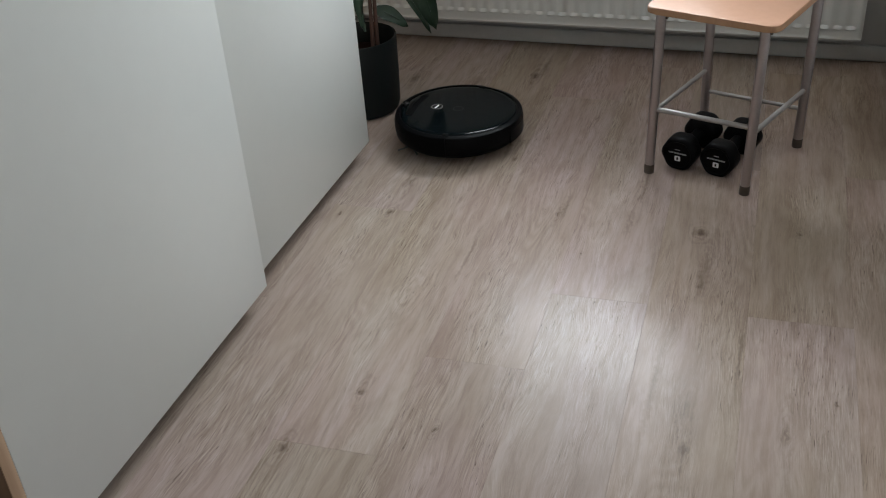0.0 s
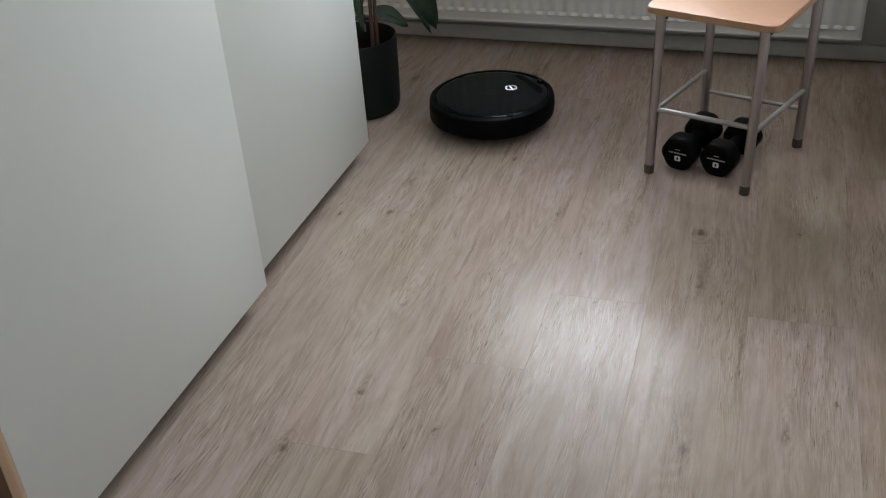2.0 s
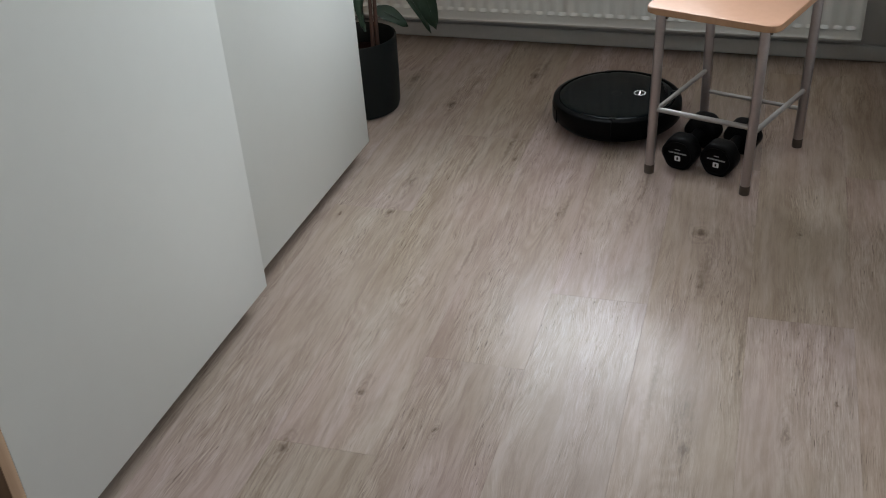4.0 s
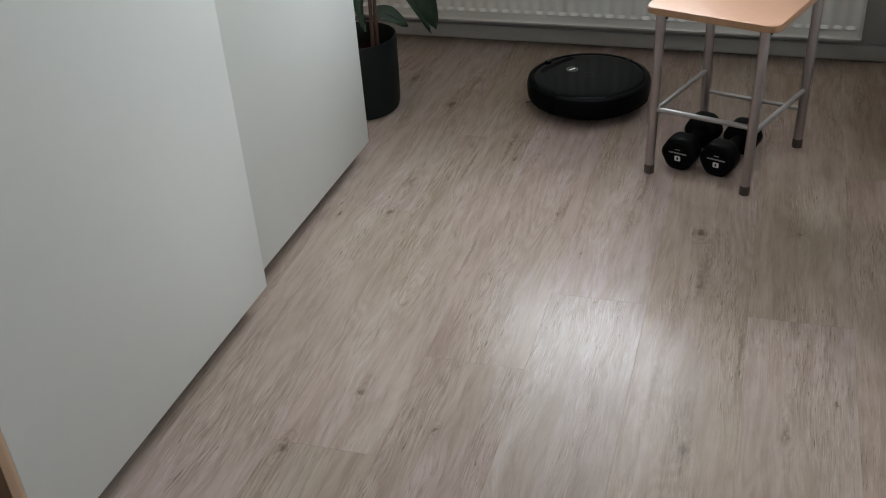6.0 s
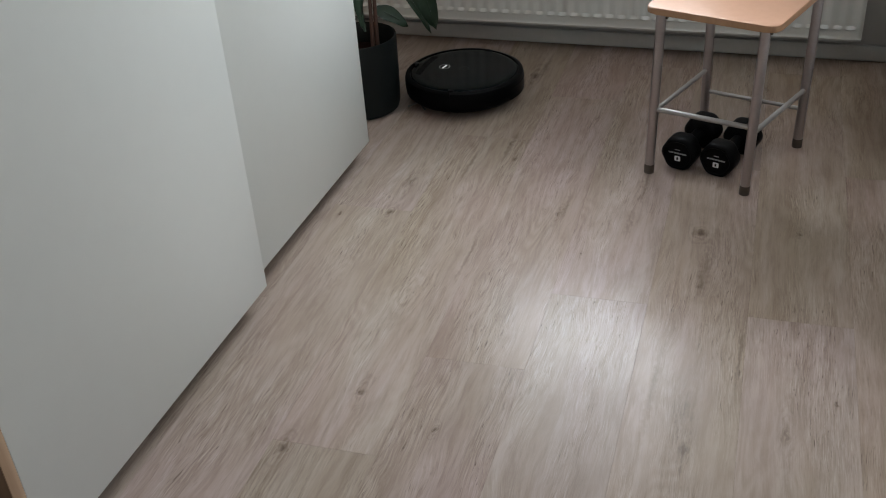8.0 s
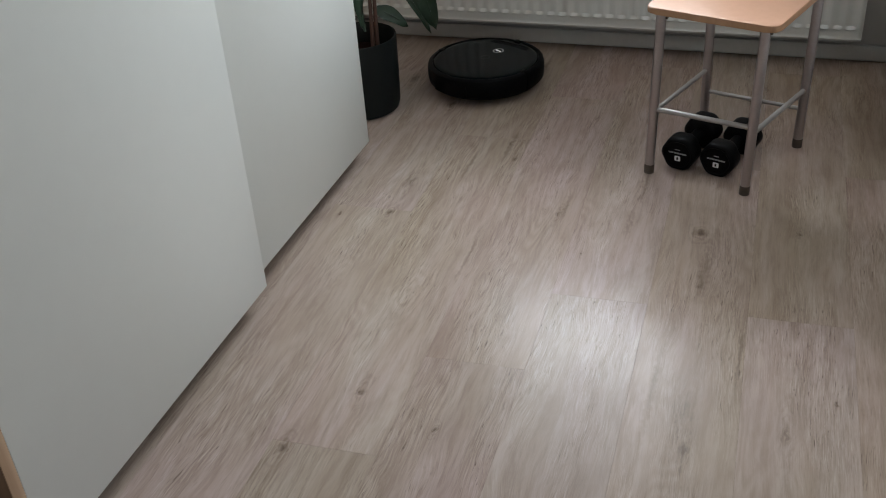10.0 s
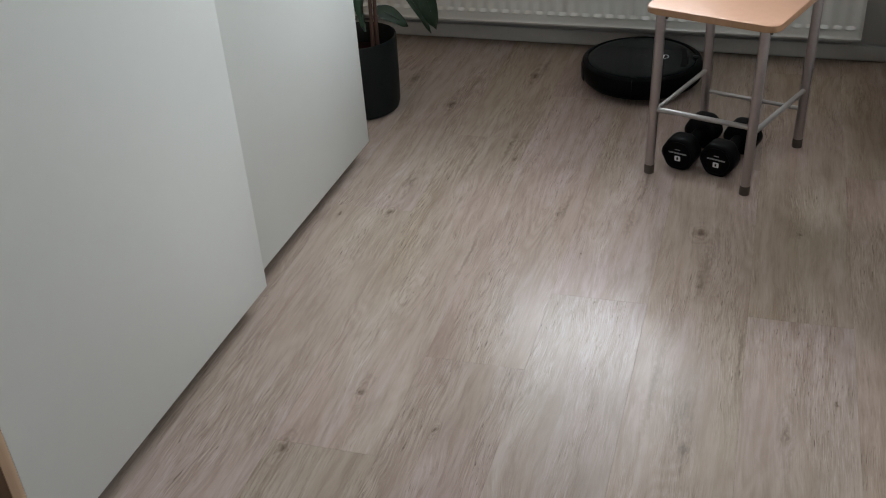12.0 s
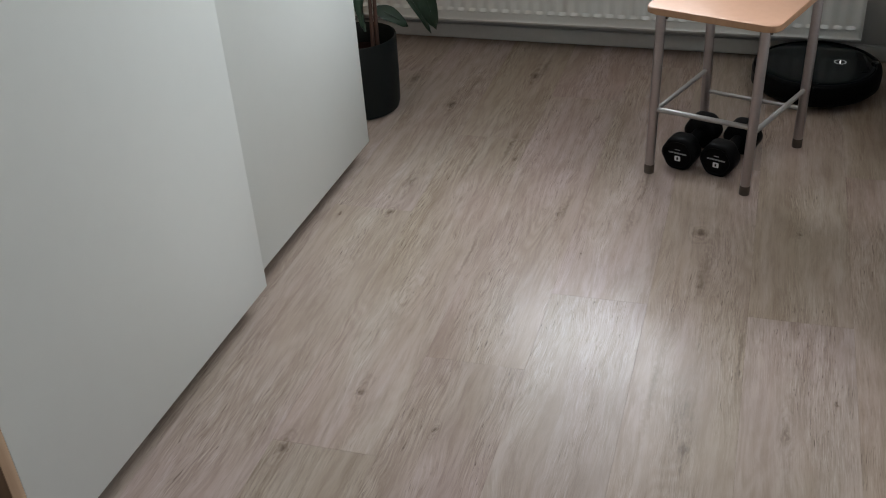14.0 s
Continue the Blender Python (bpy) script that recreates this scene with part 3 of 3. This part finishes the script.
# ---- potted plant ----
def pot_and_plant():
    px, py = -1.140, 2.534
    p = thing("plant_pot", pose(px, py, 0), "matt dark grey-green round plant pot on the floor", "plant pot")
    prof = [(0.0, 0.0), (0.090, 0.0), (0.099, 0.006), (0.104, 0.022), (0.107, 0.10), (0.1085, 0.212), (0.1075, 0.217), (0.1045, 0.2175), (0.1025, 0.214), (0.101, 0.15), (0.0, 0.15)]
    part("pot", lathe(prof, 72), M_POT, p)
    own = lathe([(0.0, 0.166), (0.03, 0.167), (0.06, 0.164), (0.085, 0.161), (0.1012, 0.157)], 40)
    for q in own.verts:
        q.co.z += 0.006 * noise.noise(q.co * 60)
    part("soil", own, M_SOIL, p, "dark potting soil")
    plant = thing("rubber_plant", pose(px, py, 0.18), "potted plant with large dark green oval leaves", "plant")

    def loc(x, y, z):
        return Vector((x - px, y - py, z - 0.18))
    stems = [[(-1.080, 2.530, 0.160), (-1.079, 2.530, 0.22), (-1.077, 2.531, 0.32), (-1.090, 2.540, 0.50), (-1.110, 2.55, 0.78)],
             [(-1.092, 2.522, 0.160), (-1.090, 2.526, 0.24), (-1.089, 2.530, 0.33), (-1.110, 2.56, 0.60)]]
    for s in stems:
        part("stem", tube([loc(*q) for q in s], 0.0062, 10, radius_end=0.0045), M_STEM, plant, "reddish brown stem")

    def leaf(root, tip, width, droop, tilt, roll=0.0):
        root, tip = loc(*root), loc(*tip)
        axis = tip - root
        length = axis.length
        d = axis.normalized()
        side = d.cross(Vector((0, 0, 1)))
        side = (side if side.length > 0.05 else Vector((1, 0, 0))).normalized()
        side = (Matrix.Rotation(radians(roll), 3, d) @ side).normalized()
        up = side.cross(d)
        own = bmesh.new()
        grid = []
        nu, nv = 18, 8
        for i in range(nu + 1):
            t = i / nu
            w = width * (math.sin(math.pi * min(1, t * 0.96 + 0.02)) ** 0.62) * (1 - 0.25 * t)
            if t > 0.9:
                w *= (1 - t) / 0.1 * 0.85 + 0.15
            c = root + d * (length * t) + up * (droop * 4 * t * (1 - t))
            grid.append([own.verts.new(c + side * (w * s) + up * (tilt * w * (abs(s) ** 1.5) + 0.003 * math.sin(9 * t + 2 * s))) for s in [2 * j / nv - 1 for j in range(nv + 1)]])
        for a, b in zip(grid, grid[1:]):
            for j in range(nv):
                own.faces.new((a[j], a[j + 1], b[j + 1], b[j]))
        bmesh.ops.solidify(own, geom=own.faces[:], thickness=0.0009)
        lf = part("leaf", own, M_LEAF, plant)
        part("midrib", tube([root + d * (length * t) + up * (droop * 4 * t * (1 - t) + 0.0008) for t in [k / 10 for k in range(11)]], 0.0022, 8, radius_end=0.0006), M_LEAF, lf)

    for args in LEAVES:
        leaf(*args)


# root, tip, half width, arch, cupping, roll about its length
LEAVES = [((-1.092, 2.550, 0.292), (-1.005, 2.580, 0.233), 0.026, 0.010, 0.15, 40),
          ((-1.035, 2.590, 0.365), (-0.953, 2.620, 0.201), 0.014, 0.012, 0.10, 60),
          ((-0.992, 2.620, 0.390), (-0.945, 2.640, 0.205), 0.030, 0.016, 0.10, 80)]
LEAVES += [((-1.085, 2.500, 0.400), (-1.088, 2.475, 0.252), 0.036, 0.012, 0.15, 85),
           ((-1.120, 2.548, 0.560), (-1.260, 2.60, 0.560), 0.050, 0.030, 0.2, 0),
           ((-1.120, 2.548, 0.640), (-1.020, 2.70, 0.640), 0.050, 0.030, 0.2, 0),
           ((-1.125, 2.550, 0.760), (-1.140, 2.53, 0.960), 0.040, 0.010, 0.2, 0),
           ((-1.125, 2.550, 0.740), (-1.010, 2.48, 0.820), 0.045, 0.020, 0.2, 0)]
pot_and_plant()


# ---- robot vacuum ----
def robot_vacuum():
    r = thing("robot_vacuum", pose(-0.811, 2.395, 0), "round black robot vacuum cleaner driving over the floor", "robot vacuum")
    R = 0.170
    q = radians(97)
    shell = [(0.0, 0.017), (0.146, 0.017), (0.157, 0.022), (0.164, 0.033), (0.1660, 0.046), (0.1660, 0.070), (0.1630, 0.0745), (0.0, 0.0745)]
    part("body", lathe(shell, 96), M_BLACK, r)
    rear = [(0.148, 0.021), (0.159, 0.0245), (0.1672, 0.034), (R - 0.0008, 0.049), (R - 0.0008, 0.072), (R - 0.003, 0.0795), (R - 0.008, 0.0825), (R - 0.0145, 0.0830), (R - 0.0145, 0.068)]
    part("rear_shell", lathe(rear, 60, q + 0.010, 2 * math.pi - q - 0.010), M_BLACK, r, "matt black rear shell")
    front = [(0.150, 0.023), (0.161, 0.0255), (0.1685, 0.034), (R, 0.048), (R, 0.071), (R - 0.0025, 0.0800), (R - 0.008, 0.0838), (R - 0.0140, 0.0842), (R - 0.0140, 0.068)]
    bumper = part("bumper", lathe(front, 64, -q, q), M_BUMPER, r, "black front bumper")
    part("sensor_window", lathe([(R - 0.001, 0.050), (R + 0.0004, 0.051), (R + 0.0004, 0.066), (R - 0.001, 0.067)], 40, radians(-55), radians(55)), M_BUMPER, bumper, "black sensor strip")
    # top plate, slightly domed, with a groove round it
    plate = [(0.0, 0.0862), (0.06, 0.0861), (0.11, 0.0857), (0.138, 0.0851), (0.1465, 0.0844), (0.1505, 0.0826), (0.1515, 0.0800), (0.1515, 0.072)]
    top = part("top_plate", lathe(plate, 96), M_PLATE, r, "charcoal satin top plate")
    part("rim_line", lathe([(0.1535, 0.0815), (0.1540, 0.0836), (0.1552, 0.0838), (0.1560, 0.0825)], 96), M_BLACK, top, "fine black rim")
    part("centre_mark", lathe([(0.012, 0.0858), (0.0125, 0.0864), (0.0140, 0.0864), (0.0145, 0.0858)], 32), M_GLOSS, top)
    for a in (-q, q):
        bm = box(0.1440, 0.1575, -0.0085, 0.0085, 0.0800, 0.0853, 0.0015)
        bmesh.ops.rotate(bm, verts=bm.verts, cent=(0, 0, 0), matrix=Matrix.Rotation(a, 3, "Z"))
        part("seam_notch", bm, M_BUMPER, top, "black notch at the bumper's seam")
    # start button: a ring with a slanting bar
    bx, bz = 0.060, 0.0864
    bm = lathe([(0.0162, bz - 0.0008), (0.0162, bz + 0.0002), (0.0130, bz + 0.0002), (0.0130, bz - 0.0008)], 40)
    for k in bm.verts:
        k.co.x += bx
    button = part("button_ring", bm, M_RING, top, "pale ring of the start button")
    bm = box(-0.0018, 0.0018, -0.0105, 0.0105, bz - 0.0008, bz + 0.0003)
    bmesh.ops.rotate(bm, verts=bm.verts, cent=(0, 0, 0), matrix=Matrix.Rotation(radians(-10), 3, "Z"))
    bmesh.ops.translate(bm, verts=bm.verts, vec=(bx, 0, 0))
    part("button_bar", bm, M_GLOW, top, smooth=False)
    # carrying handle: a dark slot with a raised lip
    part("handle_slot", slab(rounded([(0.107, -0.068), (0.125, -0.064), (0.131, 0.0), (0.125, 0.064), (0.107, 0.068), (0.112, 0.0)], 0.005, 4), 0.0835, 0.0861), M_BUMPER, top, "black handle recess")
    part("handle", slab(rounded([(0.124, -0.050), (0.130, -0.046), (0.134, 0.0), (0.130, 0.046), (0.124, 0.050), (0.128, 0.0)], 0.002, 4), 0.0850, 0.0870, 0.0006), M_BLACK, top)
    # receiver knob at the front rim
    bm = lathe([(0.0, 0.0900), (0.0068, 0.0898), (0.0084, 0.0888), (0.0090, 0.0865), (0.0095, 0.081)], 28)
    for k in bm.verts:
        k.co.x += 0.150
    part("receiver_knob", bm, M_GLOSS, r, "small gloss knob at the front rim")
    # dust bin at the back
    part("dust_bin", lathe([(R - 0.002, 0.030), (R + 0.0004, 0.032), (R + 0.0004, 0.066), (R - 0.002, 0.068)], 24, radians(160), radians(200)), M_BLACK, r)
    for y in (-0.100, 0.100):
        bm = lathe([(0.0, -0.010), (0.032, -0.010), (0.0355, -0.007), (0.036, 0.0), (0.0355, 0.007), (0.032, 0.010), (0.0, 0.010)], 32)
        for k in bm.verts:
            k.co = (k.co.x, k.co.z + y, k.co.y + 0.036)
        part("wheel", bm, M_RUBBER, r, "ribbed black rubber wheel")
    bm = lathe([(0.0, -0.011), (0.014, -0.011), (0.016, 0.0), (0.014, 0.011), (0.0, 0.011)], 24)
    for k in bm.verts:
        k.co = (k.co.x + 0.125, k.co.z, k.co.y + 0.016)
    part("caster_wheel", bm, M_RUBBER, r)
    bm = bmesh.new()
    for k in range(3):
        a = radians(20 + 120 * k)
        tube([(0.102, 0.100, 0.016), (0.102 + 0.02 * math.cos(a), 0.100 + 0.02 * math.sin(a), 0.008), (0.102 + 0.034 * math.cos(a), 0.100 + 0.034 * math.sin(a), 0.004)], 0.0022, 6, bm=bm)
    part("side_brush", bm, M_BRISTLE, r, "grey three-armed side brush")
    return r


ROBOT = robot_vacuum()


# ---- floor boards ----
def floor():
    base = setting("floor", box(X0 - 0.12, X1 + 0.12, Y0 - 0.12, WALL_Y + 0.2, -0.10, -0.0022), M_GAP, "grey-brown oak-look plank floor", "floor")
    turn = pose(0, 0, 0, rz=math.degrees(BOARD_TURN))
    w, length, gap = 0.196, 1.22, 0.00015
    known = {0: 2.36, 1: 1.746, -1: 1.750, -2: 1.495, -3: 1.215, -4: 2.02, -5: 1.62}
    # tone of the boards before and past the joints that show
    # columns 0 to 2 carry extra brightness for light missing on the right
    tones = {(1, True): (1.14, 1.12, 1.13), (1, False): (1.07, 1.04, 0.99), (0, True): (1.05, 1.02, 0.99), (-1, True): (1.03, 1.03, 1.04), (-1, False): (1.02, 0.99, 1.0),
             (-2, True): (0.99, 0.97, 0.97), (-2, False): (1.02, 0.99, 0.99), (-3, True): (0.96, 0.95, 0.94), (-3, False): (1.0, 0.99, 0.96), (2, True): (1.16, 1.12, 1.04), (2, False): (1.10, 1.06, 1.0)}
    rng = random.Random(4)
    meshes = {}

    def board(l):
        key = round(l, 3)
        if key not in meshes:
            own = bmesh.new()
            c = 0.0003
            a, b = w / 2 - gap / 2, l / 2 - gap / 2
            rings = [[own.verts.new((sx * (a - i), sy * (b - i), z)) for sx, sy in ((-1, -1), (1, -1), (1, 1), (-1, 1))] for i, z in ((0, -0.002), (0, -0.0003), (c, 0.0))]
            for p, q in zip(rings, rings[1:]):
                for k in range(4):
                    own.faces.new((p[k], p[(k + 1) % 4], q[(k + 1) % 4], q[k]))
            own.faces.new(rings[-1])
            meshes[key] = mesh_of("board", own, M_FLOOR, False)
        return meshes[key]
    for col in range(-9, 3):
        x = 0.03 - w / 2 + col * w
        joint = known.get(col, 0.4 + 0.37 * (col % 4))
        y = joint - 4 * length
        while y < WALL_Y + 0.1:
            lo, hi = max(y, Y0 - 0.05), min(y + length, WALL_Y + 0.08)
            if hi - lo > 0.02:
                ob = new("board", board(hi - lo))
                ob.parent = base
                ob.matrix_local = turn @ pose(x, (lo + hi) / 2, 0)
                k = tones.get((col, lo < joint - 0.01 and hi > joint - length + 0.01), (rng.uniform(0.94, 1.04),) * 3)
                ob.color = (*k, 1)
            y += length


floor()


# ---- movement ----
def motions():
    path = [(0.0, -0.810, 2.394, 178), (0.25, -0.810, 2.394, 163), (0.5, -0.809, 2.397, 144), (0.75, -0.809, 2.406, 124), (1.0, -0.808, 2.420, 104),
            (1.5, -0.793, 2.469, 77), (2.0, -0.752, 2.509, 42), (2.5, -0.671, 2.533, 20), (3.0, -0.532, 2.553, 8), (3.2, -0.472, 2.559, 8),
            (3.5, -0.392, 2.566, 8), (3.8, -0.400, 2.564, 10), (4.1, -0.428, 2.560, 16), (4.5, -0.434, 2.562, 48), (4.9, -0.438, 2.570, 78),
            (5.3, -0.448, 2.592, 104), (5.5, -0.465, 2.624, 116), (6.0, -0.518, 2.673, 151), (6.5, -0.597, 2.678, 178), (7.0, -0.746, 2.670, 180),
            (7.4, -0.880, 2.658, 178), (7.6, -0.897, 2.656, 177), (8.0, -0.874, 2.656, 176), (8.2, -0.866, 2.661, 175), (8.7, -0.864, 2.668, 158),
            (9.3, -0.862, 2.690, 120), (9.8, -0.848, 2.730, 83), (10.3, -0.817, 2.769, 46), (10.5, -0.802, 2.781, 37), (11.0, -0.713, 2.797, 17),
            (11.5, -0.558, 2.818, 8), (12.0, -0.396, 2.825, 7), (12.5, -0.245, 2.837, 7), (13.0, -0.091, 2.854, 5), (13.5, -0.006, 2.857, 5), (14.0, 0.077, 2.862, 6)]
    walk(ROBOT, [(t, pose(x, y, 0.0, rz=a)) for t, x, y, a in path])


motions()
